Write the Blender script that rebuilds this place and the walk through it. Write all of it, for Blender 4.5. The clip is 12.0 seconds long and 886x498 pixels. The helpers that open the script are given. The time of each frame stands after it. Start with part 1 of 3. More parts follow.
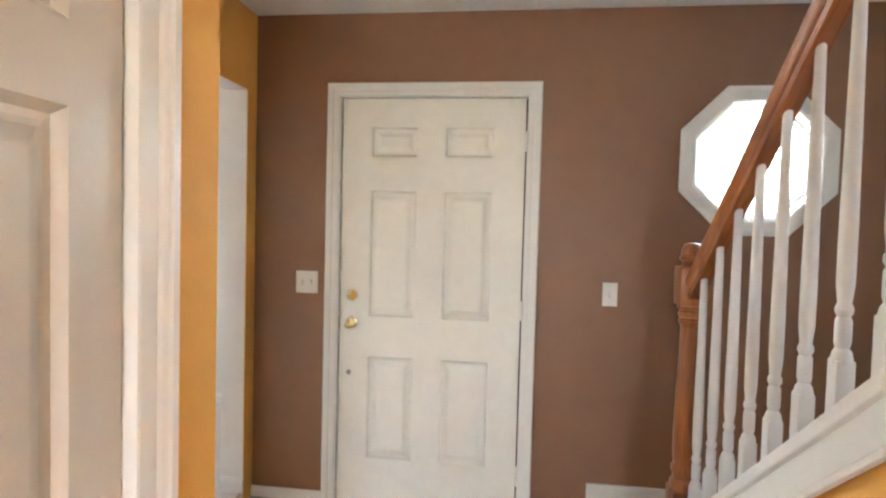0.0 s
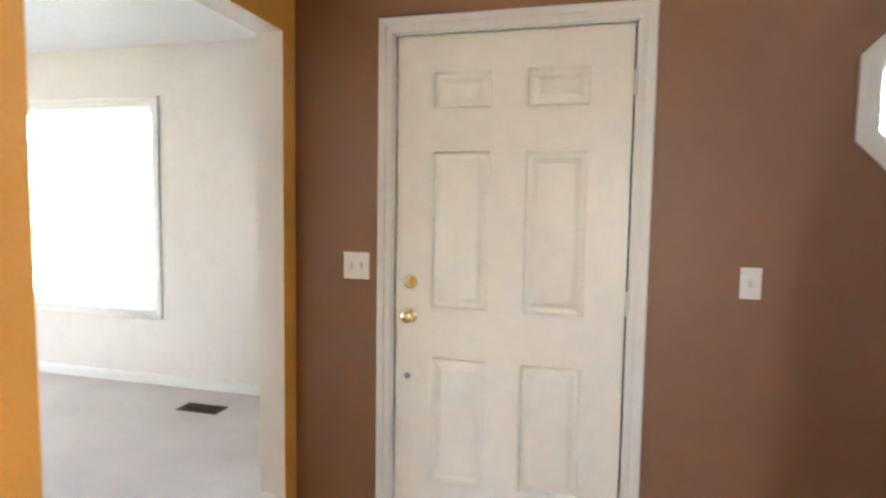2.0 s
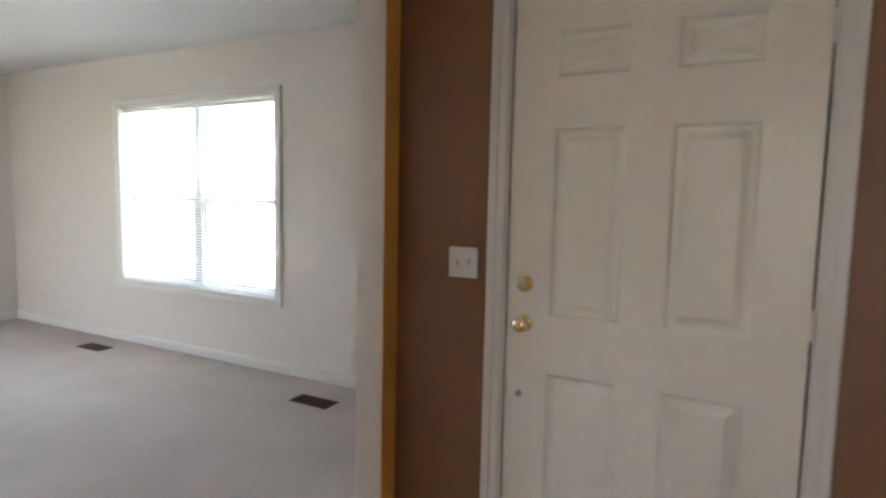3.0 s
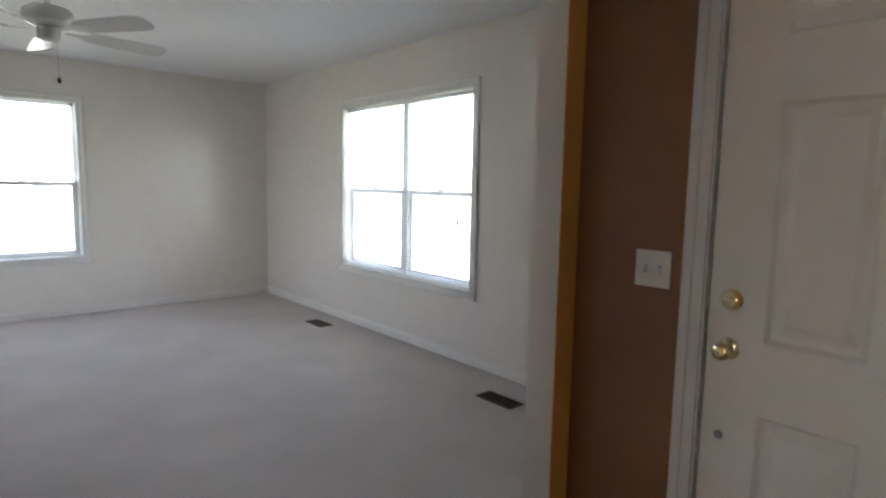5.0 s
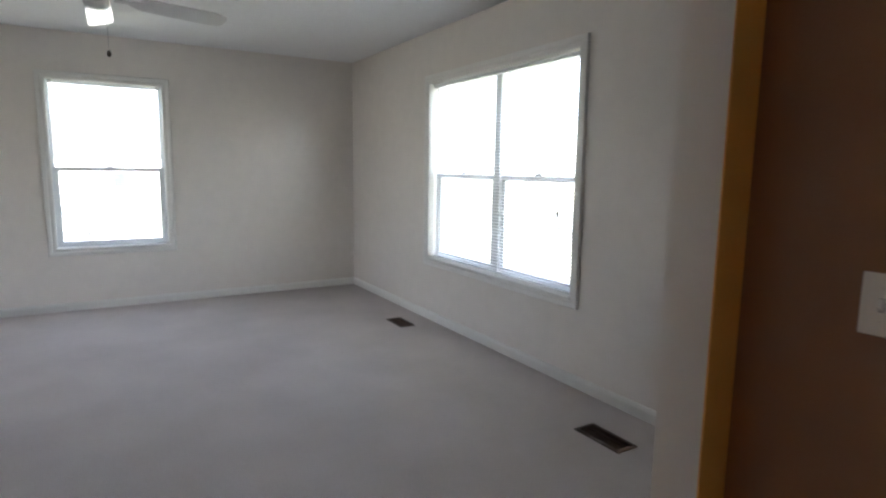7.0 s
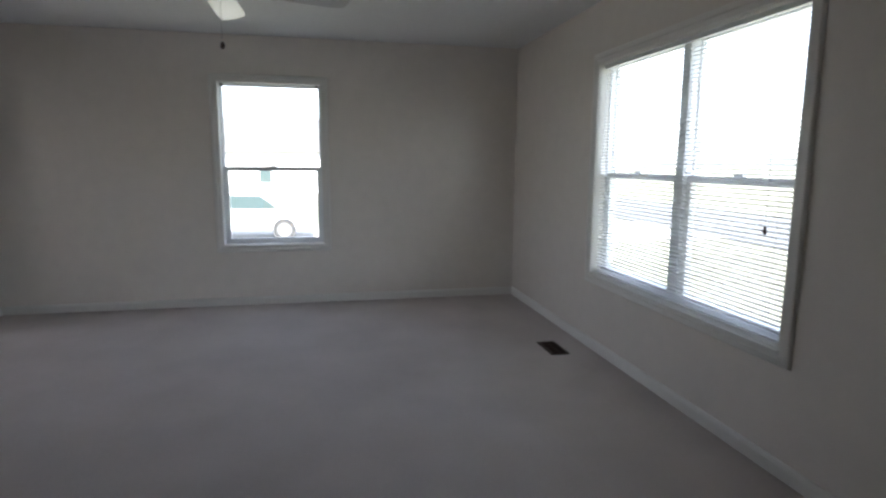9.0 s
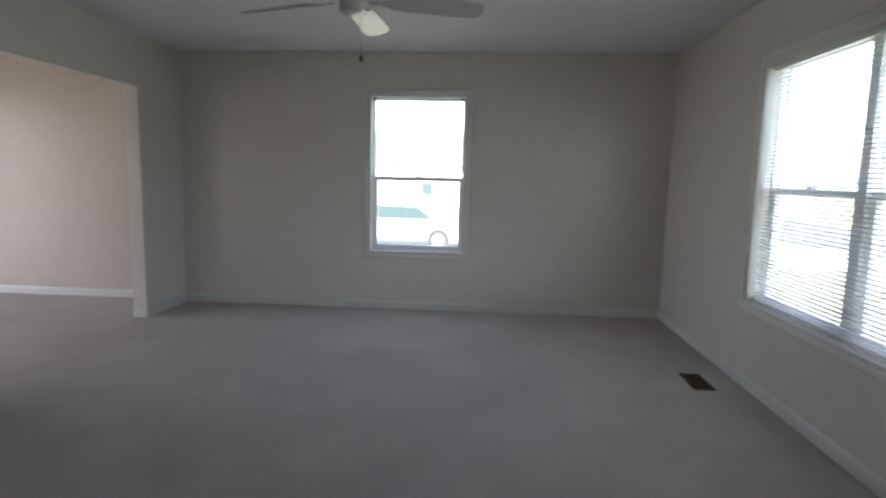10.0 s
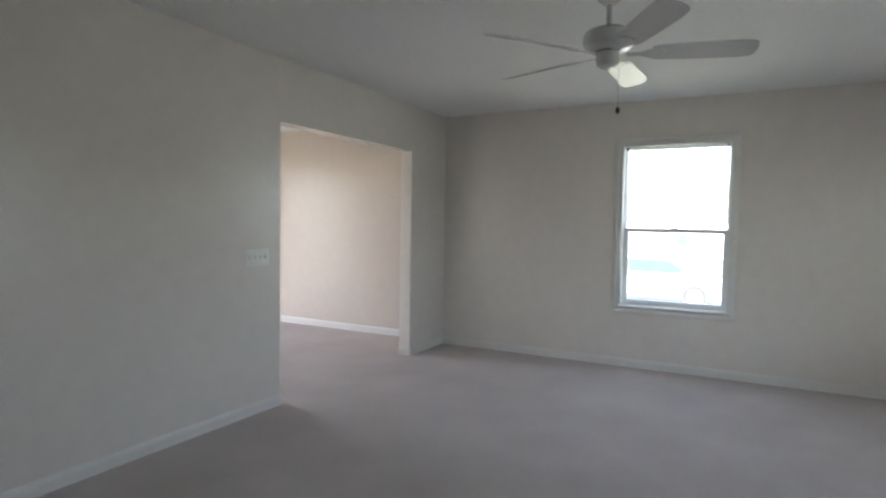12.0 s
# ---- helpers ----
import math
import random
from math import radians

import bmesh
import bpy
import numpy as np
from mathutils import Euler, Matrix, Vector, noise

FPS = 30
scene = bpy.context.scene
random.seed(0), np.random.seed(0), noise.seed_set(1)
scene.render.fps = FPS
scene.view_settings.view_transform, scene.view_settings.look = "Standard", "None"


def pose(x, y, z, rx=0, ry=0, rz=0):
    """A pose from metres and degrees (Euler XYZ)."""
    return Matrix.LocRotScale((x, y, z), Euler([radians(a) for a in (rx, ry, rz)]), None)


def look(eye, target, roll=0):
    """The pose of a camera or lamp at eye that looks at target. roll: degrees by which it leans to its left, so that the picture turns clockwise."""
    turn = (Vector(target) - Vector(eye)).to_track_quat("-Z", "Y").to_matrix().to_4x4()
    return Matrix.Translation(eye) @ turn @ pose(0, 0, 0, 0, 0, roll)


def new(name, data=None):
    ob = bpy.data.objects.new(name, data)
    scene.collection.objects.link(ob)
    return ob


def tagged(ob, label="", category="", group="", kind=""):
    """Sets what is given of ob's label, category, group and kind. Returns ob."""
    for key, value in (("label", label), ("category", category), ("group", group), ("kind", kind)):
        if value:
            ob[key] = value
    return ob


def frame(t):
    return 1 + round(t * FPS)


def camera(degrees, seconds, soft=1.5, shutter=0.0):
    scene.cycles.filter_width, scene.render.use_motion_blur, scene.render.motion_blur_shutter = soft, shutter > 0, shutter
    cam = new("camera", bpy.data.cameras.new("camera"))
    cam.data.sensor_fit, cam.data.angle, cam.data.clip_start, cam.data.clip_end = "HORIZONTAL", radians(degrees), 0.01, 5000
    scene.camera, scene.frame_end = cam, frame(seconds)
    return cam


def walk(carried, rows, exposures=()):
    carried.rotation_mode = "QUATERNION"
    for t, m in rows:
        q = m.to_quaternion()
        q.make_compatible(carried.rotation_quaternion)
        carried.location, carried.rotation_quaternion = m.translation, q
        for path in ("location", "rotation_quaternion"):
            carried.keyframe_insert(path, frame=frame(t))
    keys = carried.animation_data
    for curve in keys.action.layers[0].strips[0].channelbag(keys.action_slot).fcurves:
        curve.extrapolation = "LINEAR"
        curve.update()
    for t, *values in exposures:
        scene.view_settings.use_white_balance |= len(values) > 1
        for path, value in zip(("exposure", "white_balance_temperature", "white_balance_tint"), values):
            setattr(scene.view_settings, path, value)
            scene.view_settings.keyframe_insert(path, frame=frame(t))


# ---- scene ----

# ---------- camera and walk ----------
cam = camera(75.7, 12.0, soft=2.3, shutter=0.4)
PATH = [
    (0, (0.433, -2.800, 1.379), (0.175, -0.818, 1.300), 1.5),
    (0.5, (0.383, -2.744, 1.368), (0.137, -0.761, 1.280), 1.8),
    (1, (0.333, -2.556, 1.344), (0.070, -0.576, 1.246), 1.5),
    (1.5, (0.310, -2.412, 1.343), (-0.027, -0.444, 1.217), 1.2),
    (2, (0.315, -2.229, 1.333), (-0.179, -0.297, 1.183), 0.9),
    (2.5, (0.323, -2.070, 1.333), (-0.378, -0.205, 1.158), 0.8),
    (3, (0.257, -1.883, 1.315), (-0.657, -0.113, 1.133), 1.2),
    (3.5, (0.233, -1.737, 1.322), (-0.889, -0.095, 1.112), 0.4),
    (3.7, (0.227, -1.692, 1.319), (-0.968, -0.103, 1.106), 0.6),
    (5.3, (0.260, -1.596, 1.326), (-1.279, -0.336, 1.111), 1.3),
    (5.5, (0.197, -1.533, 1.303), (-1.361, -0.297, 1.095), 1.5),
    (6, (0.020, -1.435, 1.314), (-1.571, -0.247, 1.078), 1.0),
    (6.5, (-0.092, -1.254, 1.309), (-1.749, -0.164, 1.049), 0.6),
    (6.7, (-0.130, -1.240, 1.308), (-1.802, -0.175, 1.041), 0.7),
    (8.3, (-0.612, -0.718, 1.315), (-2.479, -0.070, 1.004), 0.3),
    (8.5, (-0.663, -0.709, 1.314), (-2.548, -0.115, 1.006), 0.4),
    (9, (-0.722, -0.677, 1.329), (-2.656, -0.265, 1.030), 0.4),
    (9.5, (-0.741, -0.590, 1.351), (-2.714, -0.438, 1.061), 0.3),
    (10, (-0.773, -0.500, 1.299), (-2.753, -0.628, 1.044), 1.3),
    (10.5, (-0.741, -0.503, 1.303), (-2.697, -0.860, 1.081), 1.5),
    (11, (-0.776, -0.519, 1.302), (-2.683, -1.092, 1.119), 1.0),
    (11.5, (-0.803, -0.527, 1.299), (-2.643, -1.298, 1.166), 1.0),
    (12, (-0.775, -0.532, 1.303), (-2.538, -1.472, 1.211), 0.9),
]
EXPOSURE = [
    (0.0, 5.72, 6450, 14.5), (1.0, 5.7, 6450, 14), (1.5, 5.74, 6470, 14.5), (2.0, 5.7, 6540, 16), (2.5, 5.1, 6560, 17), (3.0, 4.46, 6520, 18), (3.5, 4.1, 6400, 17),
    (5.5, 3.77, 6290, 18), (6.5, 3.72, 6280, 18), (8.5, 2.9, 6240, 18.5), (9.0, 2.68, 6230, 18.5), (9.5, 2.58, 6220, 17.5), (10.5, 3.02, 6270, 15.5), (11.0, 3.15, 6280, 16), (12.0, 3.35, 6280, 15.5),
]
walk(cam, [(t, look(eye, target, roll)) for t, eye, target, roll in PATH], EXPOSURE)

# ---------- world and sun ----------
world = bpy.data.worlds.new("sky")
scene.world = world
world.use_nodes = True
wn = world.node_tree
sky = wn.nodes.new("ShaderNodeTexSky")
sky.sky_type = "NISHITA"
sky.sun_disc = False
sky.sun_elevation = radians(49)
sky.sun_rotation = radians(90)
sky.dust_density = 1.5
sky.air_density = 1.0
sky.ozone_density = 1.0
haze = wn.nodes.new("ShaderNodeHueSaturation")      # thin bright overcast
haze.inputs["Saturation"].default_value = 0.5
wn.links.new(sky.outputs[0], haze.inputs["Color"])
wn.links.new(haze.outputs[0], wn.nodes["Background"].inputs[0])
wn.nodes["Background"].inputs[1].default_value = 0.15

sun_data = bpy.data.lights.new("sun", "SUN")
sun_data.energy = 4.0
sun_data.angle = radians(1.0)
sun_data.color = (1.0, 0.95, 0.88)
sun = new("sun", sun_data)
sun.matrix_world = look((14, 0, 16), (0, 0, 0))


def window_light(name, m, w, h, power):
    """An area lamp for daylight at an opening of the unseen rear room."""
    d = bpy.data.lights.new(name, "AREA")
    d.shape, d.size, d.size_y, d.energy = "RECTANGLE", w, h, power
    d.color = (0.97, 0.96, 0.985)
    ob = new(name, d)
    ob.matrix_world = m
    return ob


# unseen rear room: glazed patio door behind the dining end, assumed kitchen window behind the hall
window_light("patio_daylight", look((-4.2, -6.78, 1.1), (-4.2, 0, 1.0)), 1.8, 2.0, 0.034)
# added fill for the foyer, tilted up towards its ceiling
window_light("hall_fill", look((1.2, -6.78, 1.45), (1.2, 0, 12.0)), 1.6, 1.2, 0.24)


# ---------- materials ----------
def material(name, colour, rough=0.6, metal=0.0, var=0.08, grain=60.0, stain=1.6, bump=0.15, bump_scale=250.0, spec=0.5, per_object=0.0, trans=0.0):
    m = bpy.data.materials.new(name)
    m.use_nodes = True
    t = m.node_tree
    b = t.nodes["Principled BSDF"]
    b.inputs["Roughness"].default_value = rough
    b.inputs["Metallic"].default_value = metal
    b.inputs["Specular IOR Level"].default_value = spec
    geo = t.nodes.new("ShaderNodeNewGeometry")
    fine = t.nodes.new("ShaderNodeTexNoise")
    fine.inputs["Scale"].default_value = grain
    fine.inputs["Detail"].default_value = 3
    wide = t.nodes.new("ShaderNodeTexNoise")
    wide.inputs["Scale"].default_value = stain
    wide.inputs["Detail"].default_value = 4
    t.links.new(geo.outputs["Position"], fine.inputs["Vector"])
    t.links.new(geo.outputs["Position"], wide.inputs["Vector"])
    add = t.nodes.new("ShaderNodeMath")
    add.operation = "ADD"
    t.links.new(fine.outputs["Fac"], add.inputs[0])
    t.links.new(wide.outputs["Fac"], add.inputs[1])
    last = add.outputs[0]
    if per_object:
        info = t.nodes.new("ShaderNodeObjectInfo")
        mul = t.nodes.new("ShaderNodeMath")
        mul.operation = "MULTIPLY_ADD"
        mul.inputs[1].default_value = per_object
        t.links.new(info.outputs["Random"], mul.inputs[0])
        t.links.new(last, mul.inputs[2])
        last = mul.outputs[0]
    ramp = t.nodes.new("ShaderNodeMapRange")
    ramp.inputs["From Min"].default_value = 0.5
    ramp.inputs["From Max"].default_value = 1.5
    ramp.inputs["To Min"].default_value = 1.0 - var
    ramp.inputs["To Max"].default_value = 1.0 + var
    t.links.new(last, ramp.inputs["Value"])
    mix = t.nodes.new("ShaderNodeVectorMath")
    mix.operation = "SCALE"
    mix.inputs[0].default_value = colour
    t.links.new(ramp.outputs[0], mix.inputs["Scale"])
    t.links.new(mix.outputs[0], b.inputs["Base Color"])
    if bump:
        bn = t.nodes.new("ShaderNodeTexNoise")
        bn.inputs["Scale"].default_value = bump_scale
        bn.inputs["Detail"].default_value = 2
        t.links.new(geo.outputs["Position"], bn.inputs["Vector"])
        bp = t.nodes.new("ShaderNodeBump")
        bp.inputs["Strength"].default_value = bump
        bp.inputs["Distance"].default_value = 0.002
        t.links.new(bn.outputs["Fac"], bp.inputs["Height"])
        t.links.new(bp.outputs["Normal"], b.inputs["Normal"])
    if trans:
        b.inputs["Transmission Weight"].default_value = trans
    return m


def wood_material(name, light, dark, rough, stretch):
    m = bpy.data.materials.new(name)
    m.use_nodes = True
    t = m.node_tree
    b = t.nodes["Principled BSDF"]
    b.inputs["Roughness"].default_value = rough
    geo = t.nodes.new("ShaderNodeNewGeometry")
    mp = t.nodes.new("ShaderNodeMapping")
    mp.inputs["Scale"].default_value = stretch
    t.links.new(geo.outputs["Position"], mp.inputs["Vector"])
    n = t.nodes.new("ShaderNodeTexNoise")
    n.inputs["Scale"].default_value = 1.0
    n.inputs["Detail"].default_value = 6
    n.inputs["Distortion"].default_value = 0.8
    t.links.new(mp.outputs[0], n.inputs["Vector"])
    r = t.nodes.new("ShaderNodeValToRGB")
    r.color_ramp.elements[0].color = (*dark, 1)
    r.color_ramp.elements[0].position = 0.3
    r.color_ramp.elements[1].color = (*light, 1)
    r.color_ramp.elements[1].position = 0.7
    t.links.new(n.outputs["Fac"], r.inputs[0])
    t.links.new(r.outputs[0], b.inputs["Base Color"])
    bp = t.nodes.new("ShaderNodeBump")
    bp.inputs["Strength"].default_value = 0.12
    bp.inputs["Distance"].default_value = 0.001
    t.links.new(n.outputs["Fac"], bp.inputs["Height"])
    t.links.new(bp.outputs["Normal"], b.inputs["Normal"])
    return m


def glass_material():
    m = bpy.data.materials.new("window_glass")
    m.use_nodes = True
    t = m.node_tree
    t.nodes.remove(t.nodes["Principled BSDF"])
    clear = t.nodes.new("ShaderNodeBsdfTransparent")
    clear.inputs[0].default_value = (0.93, 0.97, 0.96, 1)
    gloss = t.nodes.new("ShaderNodeBsdfGlossy")
    gloss.inputs["Roughness"].default_value = 0.02
    mix = t.nodes.new("ShaderNodeMixShader")
    mix.inputs[0].default_value = 0.04
    t.links.new(clear.outputs[0], mix.inputs[1])
    t.links.new(gloss.outputs[0], mix.inputs[2])
    t.links.new(mix.outputs[0], t.nodes["Material Output"].inputs[0])
    return m


def slat_material():
    m = material("blind_slat", (0.82, 0.83, 0.84), 0.45, var=0.03)
    t = m.node_tree
    b = t.nodes["Principled BSDF"]
    tr = t.nodes.new("ShaderNodeBsdfTranslucent")
    tr.inputs[0].default_value = (0.8, 0.82, 0.84, 1)
    mix = t.nodes.new("ShaderNodeMixShader")
    mix.inputs[0].default_value = 0.3
    t.links.new(b.outputs[0], mix.inputs[1])
    t.links.new(tr.outputs[0], mix.inputs[2])
    t.links.new(mix.outputs[0], t.nodes["Material Output"].inputs[0])
    return m


M_CREAM = material("cream_wall_paint", (0.76, 0.715, 0.66), 0.25, var=0.05, grain=9, stain=0.7, bump=0.25, bump_scale=180)
M_BEIGE = material("beige_wall_paint", (0.62, 0.545, 0.48), 0.3, var=0.05, grain=9, stain=0.8, bump=0.25, bump_scale=180)
M_ORANGE = material("orange_wall_paint", (0.80, 0.42, 0.095), 0.6, var=0.07, grain=8, stain=1.1, bump=0.3, bump_scale=180, spec=0.25)
M_BROWN = material("brown_wall_paint", (0.27, 0.134, 0.069), 0.42, var=0.1, grain=8, stain=1.1, bump=0.3, bump_scale=180)
M_GREY = material("grey_wall_paint", (0.55, 0.56, 0.57), 0.5, var=0.05, grain=9, stain=0.9, bump=0.25, bump_scale=180)
M_CEIL = material("ceiling_paint", (0.81, 0.815, 0.81), 0.8, var=0.05, grain=30, stain=0.9, bump=0.5, bump_scale=90)
M_TRIM = material("white_trim_paint", (0.74, 0.725, 0.69), 0.35, var=0.04, grain=20, stain=2.0, bump=0.1)
M_DOOR = material("white_door_paint", (0.80, 0.78, 0.71), 0.33, var=0.05, grain=14, stain=1.3, bump=0.15, bump_scale=120)
M_CLOSET = material("almond_door_paint", (0.56, 0.52, 0.46), 0.4, var=0.05, grain=14, stain=1.3, bump=0.2, bump_scale=120)
M_CARPET = material("carpet_pile", (0.60, 0.543, 0.522), 0.95, var=0.17, grain=160, stain=1.9, bump=1.0, bump_scale=420, spec=0.1)
M_VINYL = material("vinyl_floor", (0.50, 0.43, 0.34), 0.35, var=0.1, grain=25, stain=2.0)
M_BRASS = material("polished_brass", (0.83, 0.73, 0.45), 0.09, 1.0, var=0.05, bump=0)
# near-black that stands for shade in door gaps and register ducts
M_DARK = material("gap_shade", (0.03, 0.028, 0.026), 0.7, var=0.1)
M_STEEL = material("dull_metal", (0.35, 0.35, 0.35), 0.4, 0.8, var=0.1)
M_VENT = material("brown_register_enamel", (0.05, 0.024, 0.016), 0.6, var=0.15, grain=80)
M_PLATE = material("white_plastic", (0.82, 0.81, 0.77), 0.3, var=0.03, bump=0)
M_SLOT = material("grey_plastic", (0.45, 0.45, 0.43), 0.4, var=0.03, bump=0)
M_VINYLW = material("white_window_vinyl", (0.80, 0.82, 0.83), 0.3, var=0.03, bump=0.05)
M_FAN = material("white_fan_enamel", (0.72, 0.715, 0.70), 0.16, var=0.04, bump=0.03)
M_OAK = wood_material("stained_oak", (0.42, 0.145, 0.04), (0.24, 0.072, 0.018), 0.28, (60, 60, 5))
M_OAKR = wood_material("stained_oak_rail", (0.42, 0.145, 0.04), (0.24, 0.072, 0.018), 0.25, (70, 6, 6))
M_GLASS = glass_material()
M_SLAT = slat_material()
M_GRASS = material("dry_lawn", (0.21, 0.205, 0.15), 0.9, var=0.3, grain=6, stain=0.3, bump=0.6, bump_scale=30)
M_ASPHALT = material("asphalt", (0.13, 0.13, 0.13), 0.85, var=0.2, grain=30, stain=0.5, bump=0.4, bump_scale=60)
M_CONCRETE = material("concrete", (0.45, 0.43, 0.40), 0.85, var=0.15, grain=12, stain=0.6)
M_SIDING = material("pale_vinyl_siding", (0.62, 0.62, 0.60), 0.6, var=0.06, stain=0.4)
M_ROOF = material("grey_shingles", (0.12, 0.115, 0.11), 0.9, var=0.25, grain=14, stain=0.8)
M_CARPAINT = material("silver_car_paint", (0.72, 0.74, 0.75), 0.25, 0.4, var=0.03, bump=0)
M_TYRE = material("tyre_rubber", (0.05, 0.05, 0.05), 0.8, var=0.1)
M_CARGLASS = material("car_glass", (0.06, 0.085, 0.085), 0.05, var=0.02, bump=0)


# ---------- building helpers ----------
def box(bm, x0, x1, y0, y1, z0, z1, bevel=0.0):
    v = [bm.verts.new(p) for p in ((x0, y0, z0), (x1, y0, z0), (x1, y1, z0), (x0, y1, z0), (x0, y0, z1), (x1, y0, z1), (x1, y1, z1), (x0, y1, z1))]
    fs = [bm.faces.new([v[i] for i in q]) for q in ((0, 3, 2, 1), (4, 5, 6, 7), (0, 1, 5, 4), (1, 2, 6, 5), (2, 3, 7, 6), (3, 0, 4, 7))]
    if bevel:
        es = list({e for f in fs for e in f.edges})
        bmesh.ops.bevel(bm, geom=es, offset=bevel, segments=2, profile=0.5, affect="EDGES")
    return v


def lathe(bm, profile, seg=20, at=(0, 0, 0), axis="z"):
    """Turns (radius, height) round an axis through at."""
    rings = []
    for r, h in profile:
        ring = []
        for k in range(seg):
            a = 2 * math.pi * k / seg
            c, s = max(r, 1e-4) * math.cos(a), max(r, 1e-4) * math.sin(a)
            p = {"z": (c, s, h), "y": (c, h, -s), "x": (h, c, s)}[axis]
            ring.append(bm.verts.new((p[0] + at[0], p[1] + at[1], p[2] + at[2])))
        rings.append(ring)
    for a, b in zip(rings, rings[1:]):
        for k in range(seg):
            j = (k + 1) % seg
            bm.faces.new((a[k], a[j], b[j], b[k]))
    bm.faces.new(rings[0][::-1])
    bm.faces.new(rings[-1])


def sweep_frame(bm, x0, x1, z0, z1, profile, closed):
    """A mitred surround round the opening x0..x1, z0..z1 in the plane y = 0; profile: (outwards, towards -y). closed: with a bottom side."""
    loops = []
    for o, d in profile:
        zb = z0 - o if closed else z0
        pts = [(x0 - o, zb), (x0 - o, z1 + o), (x1 + o, z1 + o), (x1 + o, zb)]
        loops.append([bm.verts.new((x, -d, z)) for x, z in pts])
    n = len(loops)
    sides = ((0, 1), (1, 2), (2, 3)) + (((3, 0),) if closed else ())
    for k in range(n):
        a, b = loops[k], loops[(k + 1) % n]
        for i, j in sides:
            bm.faces.new((a[i], a[j], b[j], b[i]))
    if not closed:
        bm.faces.new([l[0] for l in loops])
        bm.faces.new([l[3] for l in loops][::-1])


def extrude_profile(bm, pts, a, b):
    """A prism: the closed outline pts, 3D points at the start, moved from a to b."""
    a, b = Vector(a), Vector(b)
    p = [bm.verts.new(Vector(q) + a) for q in pts]
    q = [bm.verts.new(Vector(r) + b) for r in pts]
    n = len(p)
    for k in range(n):
        j = (k + 1) % n
        bm.faces.new((p[k], p[j], q[j], q[k]))
    bm.faces.new(p[::-1])
    bm.faces.new(q)


def extruded_side(pts, x0, x1):
    """A prism with the side outline pts, from x0 to x1."""
    bm = bmesh.new()
    extrude_profile(bm, pts, (x0, 0, 0), (x1, 0, 0))
    return bm


def finish(bm, name, mat, smooth=False):
    bmesh.ops.recalc_face_normals(bm, faces=bm.faces)
    me = bpy.data.meshes.new(name)
    bm.to_mesh(me)
    bm.free()
    me.materials.append(mat)
    if smooth:
        me.shade_smooth()
        me.set_sharp_from_angle(angle=radians(35))
    return me


def part(name, bm, mat, parent, label="", smooth=False, m=None):
    ob = new(name, finish(bm, name, mat, smooth))
    ob.parent = parent
    if m is not None:
        ob.matrix_basis = m
    if label:
        ob["label"] = label
    return ob


def thing(name, bm, mat, label, category, group="", kind="", smooth=False, m=None):
    ob = new(name, finish(bm, name, mat, smooth))
    if m is not None:
        ob.matrix_basis = m
    return tagged(ob, label, category, group, kind)


def holder(name, m, label, category, group="", kind=""):
    ob = new(name)
    ob.empty_display_size = 0.1
    ob.matrix_basis = m
    return tagged(ob, label, category, group, kind)


def boxes(*rows, bevel=0.0):
    bm = bmesh.new()
    for r in rows:
        box(bm, *r, bevel=bevel)
    return bm


def setting(name, bm, mat, label, category):
    return thing(name, bm, mat, label, category, kind="structure")


# ---------- plan ----------
H = 2.427           # ceiling
ZF = -0.06          # hall floor, a little below the carpet
XL, XI = -0.914, -1.037  # foyer and living-room faces of the wall with the wide opening
YJ = -0.096         # jamb of that opening next to the front door
YF = 1.221          # living-room front wall
XW = -6.198         # living-room end wall
YB = -3.412         # living-room back wall
XB0, XB1 = -5.51, -3.756  # opening in the back wall
XH = -0.055         # hall face of the closet wall
YC = -1.92          # corner of the closet
XS = 0.966          # hall face of the stair wall
XR = 2.096          # wall beyond the stairs
YR = -6.8           # rear wall
HO = 2.031          # head of the wide opening
WIN = (-4.476, -2.708, 0.544, 2.012)
FAR = (-1.562, -0.658, 0.562, 2.03)
OCT = (1.515, 1.715, 0.343)
DOOR = (-0.482, 0.482, 2.023)

# floors, ceiling
setting("floor_living", boxes((XW - 0.1, XI + 0.11, YR, YF + 0.1, -0.12, 0.0)), M_CARPET, "pale grey-beige cut-pile carpet, wall to wall", "carpet")
setting("floor_foyer", boxes((XI + 0.11, XR + 0.1, YR, 0.15, ZF - 0.1, ZF)), M_VINYL, "tan sheet vinyl floor of the entry hall", "floor")
setting("ceiling", boxes((XW - 0.1, XL, YR, YF + 0.1, H, H + 0.12), (XL, XS + 0.1, YR, 0.1, H, H + 0.12), (XS + 0.1, XR + 0.1, -1.3, 0.1, H, H + 0.12), (XS + 0.1, XR + 0.1, YR, -4.6, H, H + 0.12)), M_CEIL, "flat white painted ceiling with fine stipple", "ceiling")


# front wall of the foyer, with door opening and octagonal hole
def octagon(cx, cz, r):
    k = r * math.tan(math.pi / 8)
    return [(cx + r, cz + k), (cx + k, cz + r), (cx - k, cz + r), (cx - r, cz + k), (cx - r, cz - k), (cx - k, cz - r), (cx + k, cz - r), (cx + r, cz - k)]


